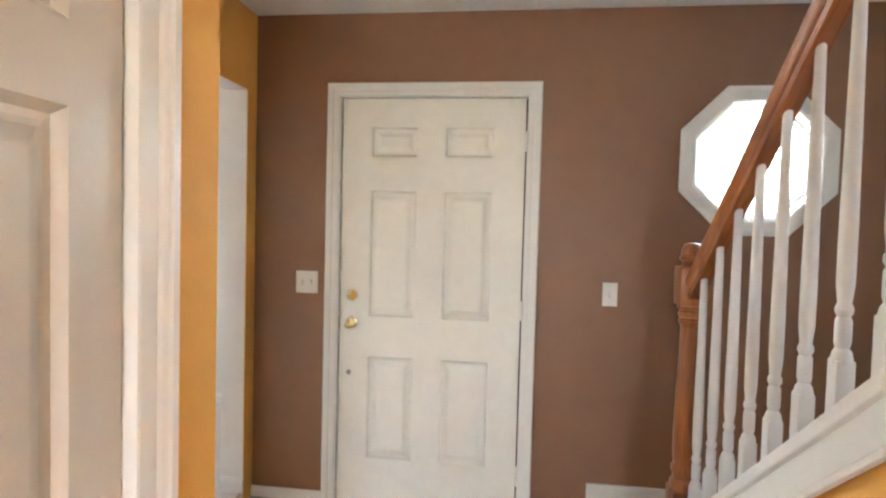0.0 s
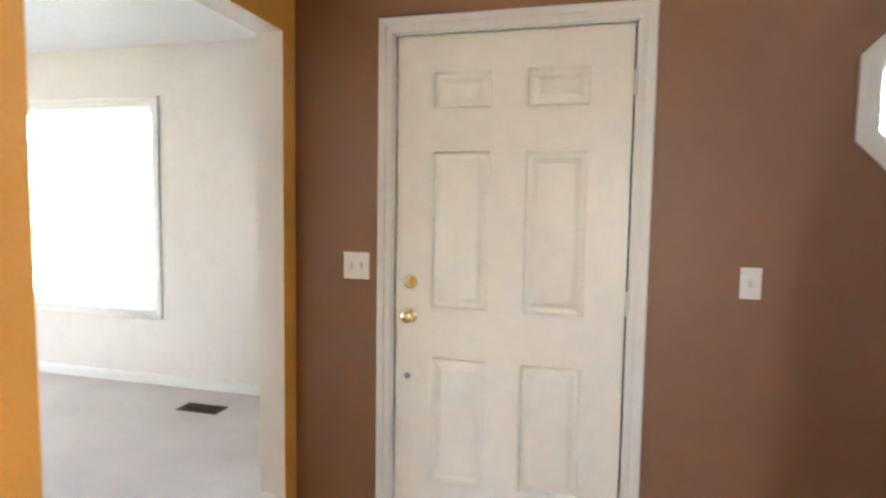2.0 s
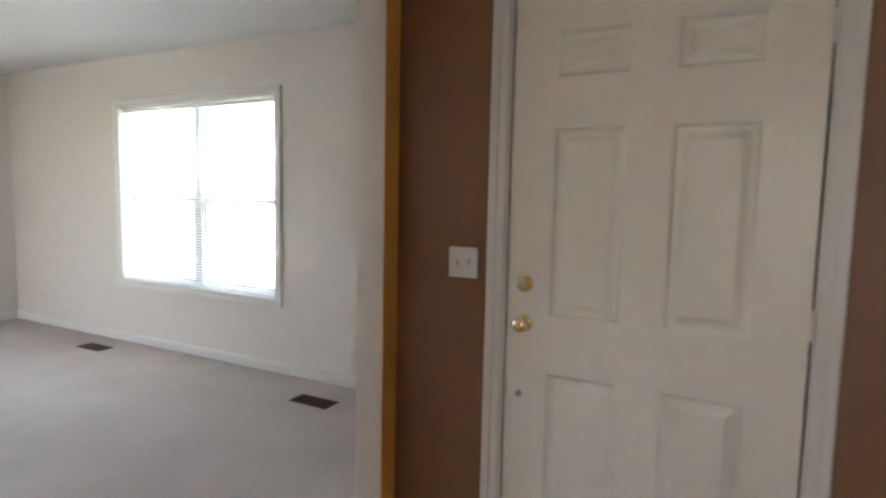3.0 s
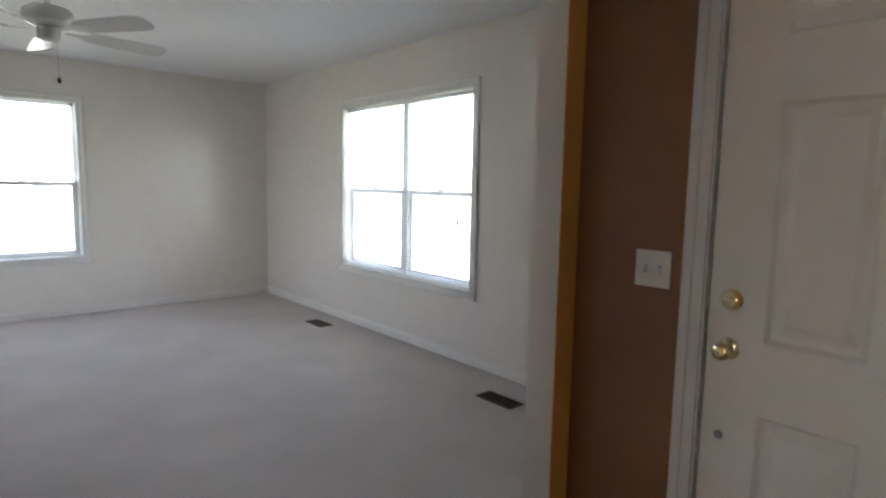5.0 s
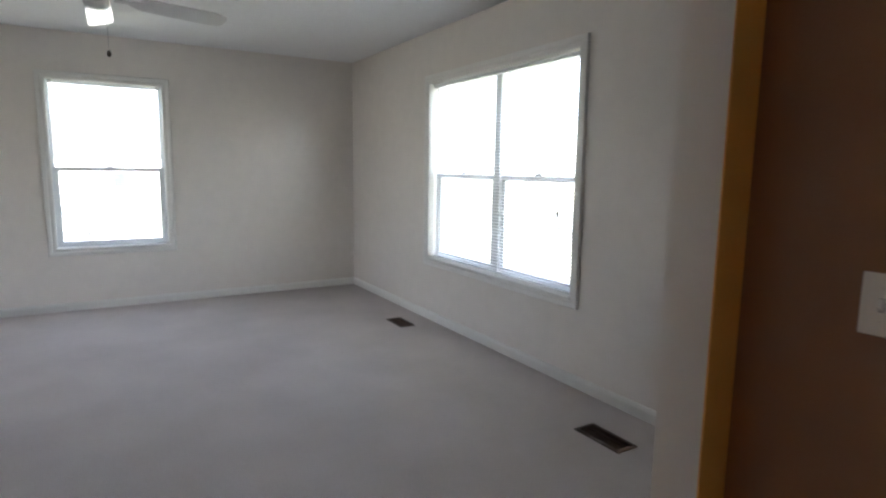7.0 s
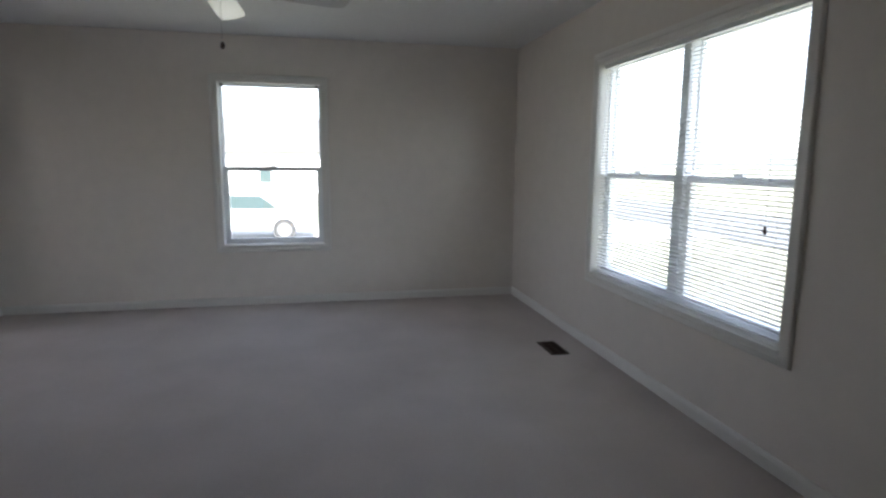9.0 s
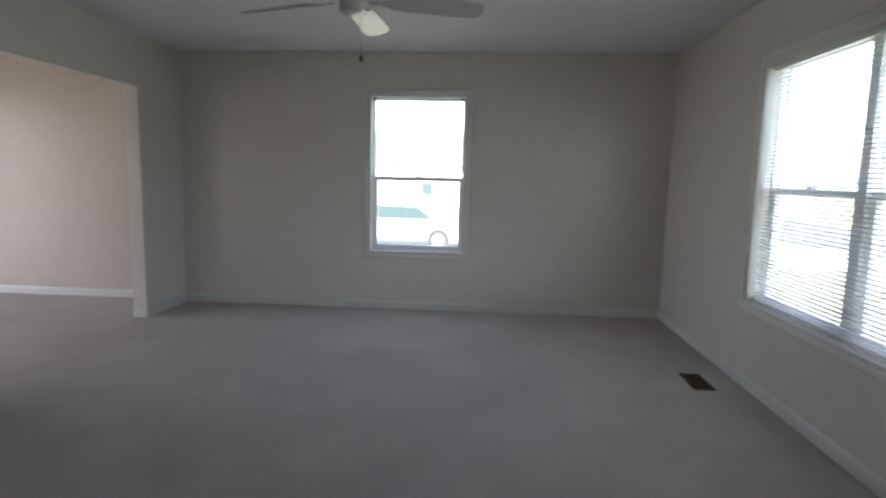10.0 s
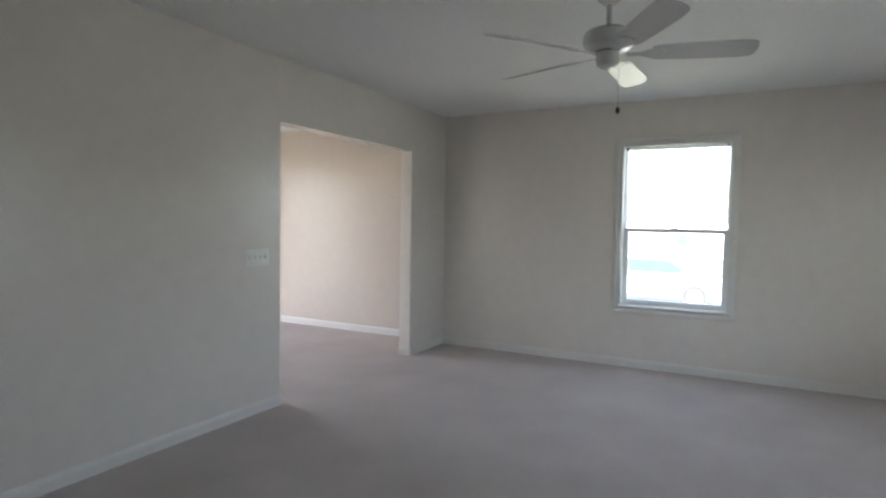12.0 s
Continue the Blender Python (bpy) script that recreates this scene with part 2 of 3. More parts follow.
def octagon_panel(bm, cx, cz, a, r, y0, y1):
    """A square wall panel of half side a with an octagonal hole of apothem r."""
    for y, turn in ((y0, 1), (y1, -1)):
        inner = [bm.verts.new((x, y, z)) for x, z in octagon(cx, cz, r)]
        outer = [bm.verts.new((x, y, z)) for x, z in octagon(cx, cz, a)]
        corner = [bm.verts.new((cx + sx * a, y, cz + sz * a)) for sx, sz in ((1, 1), (-1, 1), (-1, -1), (1, -1))]
        for k in range(8):
            j = (k + 1) % 8
            bm.faces.new((inner[k], inner[j], outer[j], outer[k])[::turn])
        for n, (i, j) in enumerate(((0, 1), (2, 3), (4, 5), (6, 7))):
            bm.faces.new((outer[i], outer[j], corner[n])[::turn])
        if turn == 1:
            first = inner
    for k in range(8):
        j = (k + 1) % 8
        bm.faces.new((first[k], first[j], inner[j], inner[k]))


ox, oz, orad = OCT
oa = 0.42
bm = boxes((XL - 0.12, DOOR[0], 0, 0.16, ZF, H), (DOOR[0], DOOR[1], 0, 0.16, DOOR[2], H), (DOOR[1], ox - oa, 0, 0.16, ZF, H), (ox + oa, XR + 0.1, 0, 0.16, ZF, H),
           (ox - oa, ox + oa, 0, 0.16, ZF, oz - oa), (ox - oa, ox + oa, 0, 0.16, oz + oa, H))
octagon_panel(bm, ox, oz, oa, orad - 0.05, 0.0, 0.16)
wall_front = setting("wall_front", bm, M_BROWN, "matt chocolate-brown painted entry wall round the front door", "wall")

# wall between foyer and living room, in two paints
setting("wall_opening", boxes((XI, XL - 0.004, YJ, 0.0, ZF, H), (XI, XL - 0.004, -1.70, YJ, HO, H), (XI, XL - 0.004, YB - 0.12, -1.70, ZF, H)), M_CREAM, "cream painted wall and jambs of a wide cased opening", "wall")
setting("wall_opening_foyer", boxes((XL - 0.004, XL, YJ, 0.0, ZF, H), (XL - 0.004, XL, -1.70, YJ, HO, H), (XL - 0.004, XL, YC, -1.70, ZF, H)), M_ORANGE, "bright ochre-orange painted wall round the opening to the living room", "wall")
setting("wall_bay_side", boxes((XI, XI + 0.12, 0.0, YF + 0.1, 0, H)), M_CREAM, "cream painted side wall of the living room beside the entry", "wall")

# living-room front wall with the double window
x0, x1, z0, z1 = WIN
setting("wall_living_front", boxes((XW - 0.16, x0, YF, YF + 0.16, 0, H), (x1, XI + 0.12, YF, YF + 0.16, 0, H), (x0, x1, YF, YF + 0.16, 0, z0), (x0, x1, YF, YF + 0.16, z1, H)), M_CREAM, "cream painted living-room wall with a double window", "wall")
# end wall with the single window
y0, y1, z0, z1 = FAR
setting("wall_living_end", boxes((XW - 0.16, XW, YB - 0.06, y0, 0, H), (XW - 0.16, XW, y1, YF, 0, H), (XW - 0.16, XW, y0, y1, 0, z0), (XW - 0.16, XW, y0, y1, z1, H)), M_CREAM, "cream painted end wall with a single tall window", "wall")
# back wall with the opening to the dining room
setting("wall_living_back", boxes((XB1, XI, YB - 0.12, YB, 0, H), (XB0, XB1, YB - 0.12, YB, 1.985, H), (XW, XB0, YB - 0.12, YB, 0, H)), M_CREAM, "cream painted back wall with a wide plain opening", "wall")
# dining room end wall and rear walls
setting("wall_dining_end", boxes((XW - 0.24, XW - 0.06, YR, YB - 0.06, 0, H)), M_BEIGE, "warm beige semi-gloss wall of the dining room", "wall")
setting("wall_rear", boxes((XW - 0.24, -5.1, YR - 0.12, YR, 0, H), (-3.3, 0.4, YR - 0.12, YR, 0, H), (-5.1, -3.3, YR - 0.12, YR, 2.1, H), (2.0, XR + 0.1, YR - 0.12, YR, 0, H), (0.4, 2.0, YR - 0.12, YR, 0, 0.85), (0.4, 2.0, YR - 0.12, YR, 2.05, H)), M_BEIGE, "plain rear wall with a patio door opening and an added, unseen hall-end opening", "wall")
# closet block
cd0, cd1 = -2.122 - 0.775, -2.122
setting("wall_closet", boxes((XH - 0.12, XH, cd1, YC, ZF, H), (XH - 0.12, XH, cd0, cd1, 2.05, H), (XH - 0.12, XH, YB - 0.12, cd0, ZF, H), (XL, XH - 0.12, YC - 0.12, YC, ZF, H), (XL, XH - 0.12, YB - 0.12, YB, ZF, H)), M_ORANGE, "ochre-orange painted closet wall of the hall", "wall")
# stair wall: sloped knee wall, then full height
def cap_z(y):
    return 0.865 + 0.76 * (-1.5 - y)


YE = -1.94
bm = bmesh.new()
outline = [(XS + 0.004, -0.82, ZF), (XS + 0.004, YE, ZF), (XS + 0.004, YE, cap_z(YE) - 0.035), (XS + 0.004, -0.82, cap_z(-0.82) - 0.035)]
extrude_profile(bm, outline, (0, 0, 0), (0.085, 0, 0))
box(bm, XS, XS + 0.09, -4.6, YE, ZF, H)
box(bm, XS, XS + 0.09, -4.6, YE, H, 4.8)
setting("wall_stairs", bm, M_ORANGE, "ochre-orange painted wall under and behind the stair rail", "wall")
setting("wall_right", boxes((XR, XR + 0.12, YR, 0, ZF, 4.8)), M_GREY, "pale grey painted wall beside the stairs", "wall")
setting("wall_stairwell", boxes((XS, XR + 0.12, -1.3, -1.2, H + 0.12, 4.8), (XS, XR, -4.7, -4.6, 0, H), (XS, XR + 0.12, -4.7, -4.6, H + 0.12, 4.8), (XS, XR + 0.12, -4.7, -1.2, 4.8, 4.9)), M_GREY, "pale grey upper walls that close the stairwell", "wall")

# ---------- trim ----------
CASING = [(0.0, 0.0), (0.0, 0.011), (0.010, 0.014), (0.028, 0.014), (0.034, 0.019), (0.056, 0.021), (0.062, 0.017), (0.062, 0.0)]

COLONIAL = [(0.0, 0.0), (0.0, 0.008), (0.004, 0.010), (0.034, 0.0125), (0.037, 0.010), (0.041, 0.0155), (0.050, 0.0185), (0.053, 0.016), (0.057, 0.021), (0.070, 0.022), (0.075, 0.018), (0.075, 0.0)]


def base_run(name, a, b, side, h=0.075, z=0.0):
    """A baseboard from a to b along a wall; side: the way it faces."""
    a, b, s = Vector((*a, z)), Vector((*b, z)), Vector((*side, 0))
    up = Vector((0, 0, 1))
    pts = [s * 0.0, s * 0.013, s * 0.013 + up * (h - 0.022), s * 0.009 + up * (h - 0.008), s * 0.005 + up * h, up * h]
    bm = bmesh.new()
    extrude_profile(bm, pts, a, b)
    return setting(name, bm, M_TRIM, "white painted wooden baseboard along the wall", "baseboard")


base_run("baseboard_front_left", (XL, 0), (-0.534, 0), (0, -1), 0.055, ZF)
base_run("baseboard_front_right", (0.534, 0), (0.798, 0), (0, -1), 0.055, ZF)
base_run("baseboard_jamb", (XI, YJ), (XL, YJ), (0, -1))
base_run("baseboard_living_front", (XW, YF), (XI, YF), (0, -1))
base_run("baseboard_living_end", (XW, YB), (XW, YF), (1, 0))
base_run("baseboard_living_back", (XB1, YB), (XI, YB), (0, 1))
base_run("baseboard_back_reveal", (XB1, YB - 0.12), (XB1, YB), (-1, 0))
base_run("baseboard_stub", (XW, YB), (XB0, YB), (0, 1))
base_run("baseboard_stub_reveal", (XB0, YB - 0.12), (XB0, YB), (1, 0))
base_run("baseboard_dining", (XW - 0.06, YR), (XW - 0.06, YB - 0.12), (1, 0))
base_run("baseboard_bay", (XI, YJ), (XI, YF), (-1, 0))
base_run("baseboard_closet", (XL, YC), (XH, YC), (0, 1), 0.055, ZF)


# ---------- six-panel doors ----------
def panel_bm(w, h):
    """A raised panel with its moulding, front at y = 0, w by h, from the corner (0, 0)."""
    bm = bmesh.new()
    rings = []
    for o, d in ((0.0, 0.0), (0.005, 0.005), (0.011, 0.013), (0.020, 0.014), (0.028, 0.013), (0.046, 0.004), (0.050, 0.003)):
        rings.append([bm.verts.new(p) for p in ((o, d, o), (w - o, d, o), (w - o, d, h - o), (o, d, h - o))])
    for a, b in zip(rings, rings[1:]):
        for k in range(4):
            j = (k + 1) % 4
            bm.faces.new((a[k], a[j], b[j], b[k]))
    bm.faces.new(rings[-1])
    return bm


def six_panel_door(name, m, width, height, cols, rows, mat, label):
    """Origin at the foot of the leaf's middle; the front faces -y; 44 mm thick."""
    top = holder(name, m, label, "door", kind="structure")
    xs = sorted({-width / 2, width / 2, *(v for c in cols for v in c)})
    zs = sorted({0.0, height, *(v for r in rows for v in r)})
    bm = bmesh.new()
    for xa, xb in zip(xs, xs[1:]):
        for za, zb in zip(zs, zs[1:]):
            if (xa, xb) in cols and (za, zb) in rows:
                continue
            bm.faces.new([bm.verts.new(p) for p in ((xa, 0, za), (xb, 0, za), (xb, 0, zb), (xa, 0, zb))])
    bmesh.ops.remove_doubles(bm, verts=bm.verts, dist=1e-5)
    w = width / 2
    for q in (((-w, 0, 0), (-w, 0.044, 0), (-w, 0.044, height), (-w, 0, height)), ((w, 0, 0), (w, 0, height), (w, 0.044, height), (w, 0.044, 0)),
              ((-w, 0, height), (-w, 0.044, height), (w, 0.044, height), (w, 0, height)), ((-w, 0, 0), (w, 0, 0), (w, 0.044, 0), (-w, 0.044, 0)),
              ((-w, 0.044, 0), (w, 0.044, 0), (w, 0.044, height), (-w, 0.044, height))):
        bm.faces.new([bm.verts.new(p) for p in q])
    part("leaf", bm, mat, top)
    for xa, xb in cols:
        for za, zb in rows:
            part("panel", panel_bm(xb - xa, zb - za), mat, top, m=pose(xa, 0, za))
    return top


COLS = [(-0.307, -0.072), (0.066, 0.305)]
ROWS = [(0.225, 0.752), (0.957, 1.597), (1.765, 1.912)]
front_door = six_panel_door("door_front", pose(0.0, 0.012, -0.045), 0.914, 2.055, COLS, ROWS, M_DOOR, "closed white-painted six-panel front door with brass hardware")
# backing so that no light leaks round the leaf; its near-black colour is the gap's shade
setting("door_stop", boxes((DOOR[0], -0.465, 0.062, 0.16, ZF, DOOR[2]), (0.465, DOOR[1], 0.062, 0.16, ZF, DOOR[2]), (-0.465, 0.465, 0.062, 0.16, 2.014, DOOR[2]), (-0.47, 0.47, 0.1, 0.155, ZF, 2.018)), M_DARK, "rebate backing behind the front door, coloured dark as the weatherstrip's shadow", "door frame")
bm = boxes((DOOR[0], -0.4645, 0.0, 0.06, ZF, DOOR[2]), (0.4645, DOOR[1], 0.0, 0.06, ZF, DOOR[2]), (-0.4645, 0.4645, 0.0, 0.06, 2.0155, DOOR[2]))
sweep_frame(bm, -0.470, 0.470, ZF, 2.021, CASING, False)
setting("door_front_casing", bm, M_TRIM, "white moulded casing and jamb round the front door", "door frame")

# hinges
for z in (0.155, 0.976, 1.798):
    bm = bmesh.new()
    lathe(bm, [(0.0, -0.052), (0.0055, -0.05), (0.0055, 0.05), (0.0, 0.052)], 8, (0.464, -0.004, z))
    box(bm, 0.455, 0.473, -0.0005, 0.004, z - 0.045, z + 0.045)
    part("hinge", bm, M_TRIM, front_door, "white painted butt hinge", m=pose(0, -0.012, 0.045))

# knob and deadbolt
KX = -0.394
KZ, BZ = 0.923, 1.063   # knob and bolt above the foot of the leaf
bm = bmesh.new()
lathe(bm, [(0.031, 0.0), (0.031, -0.003), (0.027, -0.008), (0.018, -0.011)], 24, (KX, 0, KZ), "y")
knob = part("rosette", bm, M_BRASS, front_door, "polished brass knob rosette", smooth=True)
bm = bmesh.new()
lathe(bm, [(0.011, -0.010), (0.0095, -0.026), (0.016, -0.031), (0.023, -0.037), (0.0255, -0.045), (0.0235, -0.053), (0.017, -0.058), (0.008, -0.060)], 24, (KX, 0, KZ), "y")
part("door_knob", bm, M_BRASS, knob, "polished brass round knob", smooth=True)
bm = bmesh.new()
lathe(bm, [(0.030, 0.0), (0.030, -0.006), (0.026, -0.011), (0.020, -0.0125), (0.012, -0.0125)], 24, (KX, 0, BZ), "y")
bolt = part("deadbolt_rose", bm, M_BRASS, front_door, "polished brass deadbolt rose", smooth=True)
part("thumb_turn", boxes((KX - 0.015, KX + 0.015, -0.028, -0.0115, BZ - 0.006, BZ + 0.006), bevel=0.003), M_BRASS, bolt)
bm = bmesh.new()
lathe(bm, [(0.0125, 0.0), (0.0125, -0.004), (0.010, -0.008), (0.005, -0.009)], 14, (-0.405, 0, 0.666), "y")
part("rubber_stop", bm, M_STEEL, front_door, "small round grey rubber bumper", smooth=True)
part("strike_edge", boxes((-0.4605, -0.458, -0.0006, 0.03, 0.895, 0.955)), M_BRASS, front_door)
setting("door_sill", boxes((-0.464, 0.464, -0.01, 0.1, ZF, ZF + 0.013), bevel=0.003), M_STEEL, "low metal threshold under the front door", "threshold")

# closet door in the hall, set back in its jamb
closet_door = six_panel_door("door_closet", pose(XH - 0.012, (cd0 + cd1) / 2, ZF + 0.012, 0, 0, 90), 0.754, 2.085, [(-0.290, -0.055), (0.055, 0.290)], [(0.25, 0.77), (0.955, 1.55), (1.645, 1.9)], M_CLOSET, "closed almond-painted six-panel closet door")
bm = boxes((-0.3875, -0.3825, 0.0, 0.12, ZF, 2.05), (0.3825, 0.3875, 0.0, 0.12, ZF, 2.05), (-0.3825, 0.3825, 0.0, 0.12, 2.042, 2.05), (0.371, 0.3825, 0.096, 0.12, ZF, 2.042))
sweep_frame(bm, -0.380, 0.380, ZF, 2.044, COLONIAL, False)
tagged(new("door_closet_casing", finish(bm, "door_closet_casing", M_TRIM)), "white moulded casing and jamb of the hall closet", "door frame", kind="structure").matrix_basis = pose(XH, (cd0 + cd1) / 2, 0, 0, 0, 90)

# ---------- stairs ----------
slope = math.atan(0.78)
RUN, RISE = 0.2533, 0.19
stairs = holder("stairs", pose(0, -0.86, ZF), "carpeted straight stair flight that climbs beside the hall", "stairs", kind="structure")
bm = bmesh.new()
box(bm, XS + 0.092, XR - 0.002, -RUN, 0.0, 0.0, RISE, 0.004)
box(bm, XS + 0.092, XR - 0.002, -0.01, 0.025, RISE - 0.035, RISE, 0.012)
step_mesh = finish(bm, "step", M_CARPET, True)
for k in range(12):
    ob = new("step", step_mesh)
    ob.parent = stairs
    ob.matrix_basis = pose(0, -RUN * k, RISE * k)
part("carriage", extruded_side([(0, 0.0, 0.0), (0, -RUN * 12, 0.0), (0, -RUN * 12, RISE * 11), (0, -RUN, 0.0)], XS + 0.094, XR - 0.004), M_CARPET, stairs)

# sloped skirt and cap on the knee wall
def sloped(ya, yb, za, zb, x0, x1):
    """A board along the stair slope; za, zb: its lower and upper side above the cap line."""
    bm = bmesh.new()
    pts = [(x0, ya, cap_z(ya) + za), (x0, yb, cap_z(yb) + za), (x0, yb, cap_z(yb) + zb), (x0, ya, cap_z(ya) + zb)]
    extrude_profile(bm, pts, (0, 0, 0), (x1 - x0, 0, 0))
    bmesh.ops.bevel(bm, geom=list(bm.edges), offset=0.004, segments=2, profile=0.5, affect="EDGES")
    return bm


skirt = setting("stair_skirt", sloped(-0.845, YE, -0.125, -0.033, XS - 0.012, XS + 0.002), M_TRIM, "white painted sloped skirt board of the stairs", "stair skirt")
part("lower_bead", sloped(-0.845, YE, -0.128, -0.110, XS - 0.019, XS - 0.0125), M_TRIM, skirt)
setting("stair_cap", sloped(-0.835, YE, -0.033, 0.0, XS - 0.024, XS + 0.112), M_TRIM, "white painted sloped cap under the balusters", "stair cap")

XB = XS + 0.044
stair_rail = holder("stair_railing", pose(0, 0, 0), "stained oak handrail and newel with white turned balusters", "railing", kind="structure")
# handrail
RB = 0.005
bm = bmesh.new()
prof = [(-0.020, 0.0), (-0.024, 0.012), (-0.019, 0.024), (-0.030, 0.036), (-0.032, 0.050), (-0.024, 0.064), (-0.010, 0.071), (0.010, 0.071), (0.024, 0.064), (0.032, 0.050), (0.030, 0.036), (0.019, 0.024), (0.024, 0.012), (0.020, 0.0)]
rail_z = lambda y: 1.232 + 0.81 * (-0.95 - y)
ya, yb = -0.81, YE
extrude_profile(bm, [(XB + x, 0, h / math.cos(slope)) for x, h in prof], (0, ya, rail_z(ya)), (0, yb, rail_z(yb)))
part("handrail", bm, M_OAKR, stair_rail, "stained oak handrail", smooth=True)
# newel post
NX, NY = XB, -0.82
bm = bmesh.new()
box(bm, NX - 0.044, NX + 0.044, NY - 0.044, NY + 0.044, ZF, 0.52, 0.004)
lathe(bm, [(0.040, 0.57), (0.043, 0.585), (0.043, 0.60), (0.034, 0.612), (0.036, 0.626), (0.040, 0.636), (0.040, 0.65), (0.033, 0.66), (0.037, 0.70), (0.0375, 0.76), (0.035, 0.88), (0.031, 1.0), (0.028, 1.10), (0.028, 1.125), (0.036, 1.135), (0.036, 1.146), (0.030, 1.151), (0.038, 1.158), (0.038, 1.170), (0.031, 1.175), (0.040, 1.184), (0.040, 1.196)], 24, (NX, NY, -0.055))
box(bm, NX - 0.046, NX + 0.046, NY - 0.046, NY + 0.046, 1.138, 1.267, 0.006)
lathe(bm, [(0.036, 1.32), (0.030, 1.332), (0.032, 1.340), (0.040, 1.346), (0.041, 1.356), (0.034, 1.362), (0.036, 1.372), (0.034, 1.384), (0.026, 1.395), (0.012, 1.400)], 24, (NX, NY, -0.055))
part("newel_post", bm, M_OAK, stair_rail, "turned stained oak newel post with a button cap", smooth=True)
# balusters
def baluster_mesh():
    bm = bmesh.new()
    box(bm, -0.016, 0.016, -0.016, 0.016, -0.03, 0.135, 0.002)
    lathe(bm, [(0.019, 0.128), (0.0155, 0.148), (0.011, 0.156), (0.0135, 0.166), (0.0135, 0.205), (0.0105, 0.212), (0.0145, 0.220), (0.0145, 0.228), (0.011, 0.236), (0.0145, 0.27), (0.0148, 0.36), (0.0125, 0.58), (0.0095, 0.86)], 14)
    return finish(bm, "baluster", M_TRIM, True)


bal = baluster_mesh()
for k in range(8):
    y = -0.95 - 0.127 * k
    ob = new("baluster", bal)
    ob.parent = stair_rail
    ob.matrix_basis = pose(XB, y, cap_z(y))

# ---------- return-air grille ----------
grille = holder("return_air_grille", pose(0.80, 0, ZF + 0.012), "white metal return-air grille low on the brown wall", "air grille")
bm = bmesh.new()
gw, gh = 0.70, 0.20
sweep_frame(bm, 0.02, gw - 0.02, 0.02, gh - 0.02, [(0.0, 0.0), (0.0, 0.009), (0.018, 0.007), (0.02, 0.0)], True)
part("frame", bm, M_TRIM, grille)
part("backing", boxes((0.02, gw - 0.02, -0.0015, -0.0005, 0.02, gh - 0.02)), M_TRIM, grille)
lou = bmesh.new()
box(lou, 0.021, gw - 0.021, -0.006, -0.002, 0.0, 0.008)
lou = finish(lou, "louvre", M_TRIM)
for k in range(12):
    ob = new("louvre", lou)
    ob.parent = grille
    ob.matrix_basis = pose(0, 0, 0.024 + 0.0127 * k)


# ---------- switch plates ----------
def switch_plate(m, gangs, label):
    w = 0.07 + 0.046 * (gangs - 1)
    bm = bmesh.new()
    box(bm, -w / 2, w / 2, -0.006, 0, -0.057, 0.057, 0.0025)
    top = thing("light_switch", bm, M_PLATE, label, "light switch", group="light switches", m=m)
    for g in range(gangs):
        x = (g - (gangs - 1) / 2) * 0.046
        bm = bmesh.new()
        box(bm, x - 0.0055, x + 0.0055, -0.0066, -0.006, -0.013, 0.013)
        slot = part("slot", bm, M_SLOT, top)
        bm = bmesh.new()
        box(bm, -0.004, 0.004, -0.012, 0, -0.009, 0.009, 0.001)
        part("toggle", bm, M_PLATE, slot, m=pose(x, -0.006, 0, 25 if g % 2 else -25))
        for z in (-0.03, 0.03):
            bm = bmesh.new()
            lathe(bm, [(0.0028, -0.0058), (0.0028, -0.0066), (0.001, -0.007)], 8, (x, 0, z), "y")
            part("screw", bm, M_TRIM, top)
    return top


switch_plate(pose(-0.629, 0, 1.078), 2, "white plastic double toggle switch on the brown wall")
switch_plate(pose(0.879, 0, 1.075), 1, "white plastic single toggle switch on the brown wall")
switch_plate(pose(-3.54, YB, 1.055, 0, 0, 180), 4, "white plastic four-gang toggle switch on the cream wall")


# ---------- windows ----------
def hung_window(parent, x0, x1, z0, z1, zm, y):
    """A single-hung vinyl window in the plane y (front towards -y), as parts of parent."""
    f = 0.012
    bm = boxes((x0, x0 + f, y, y + 0.07, z0, z1), (x1 - f, x1, y, y + 0.07, z0, z1), (x0 + f, x1 - f, y, y + 0.07, z0, z0 + f), (x0 + f, x1 - f, y, y + 0.07, z1 - f, z1))
    part("window_frame", bm, M_VINYLW, parent)
    for za, zb, yy in ((z0 + f, zm + 0.02, y + 0.008), (zm - 0.02, z1 - f, y + 0.04)):
        s = 0.036 if za < zm - 0.1 else 0.010
        a, b = x0 + f, x1 - f
        bm = boxes((a, a + s, yy, yy + 0.028, za, zb), (b - s, b, yy, yy + 0.028, za, zb), (a + s, b - s, yy, yy + 0.028, za, za + s), (a + s, b - s, yy, yy + 0.028, zb - s, zb))
        sash = part("sash", bm, M_VINYLW, parent)
        pane = part("pane", boxes((a + s, b - s, yy + 0.012, yy + 0.016, za + s, zb - s)), M_GLASS, sash)
        pane.visible_shadow = False
    part("sash_lock", boxes(((x0 + x1) / 2 - 0.03, (x0 + x1) / 2 + 0.03, y - 0.006, y + 0.02, zm + 0.02, zm + 0.034), bevel=0.003), M_VINYLW, parent)


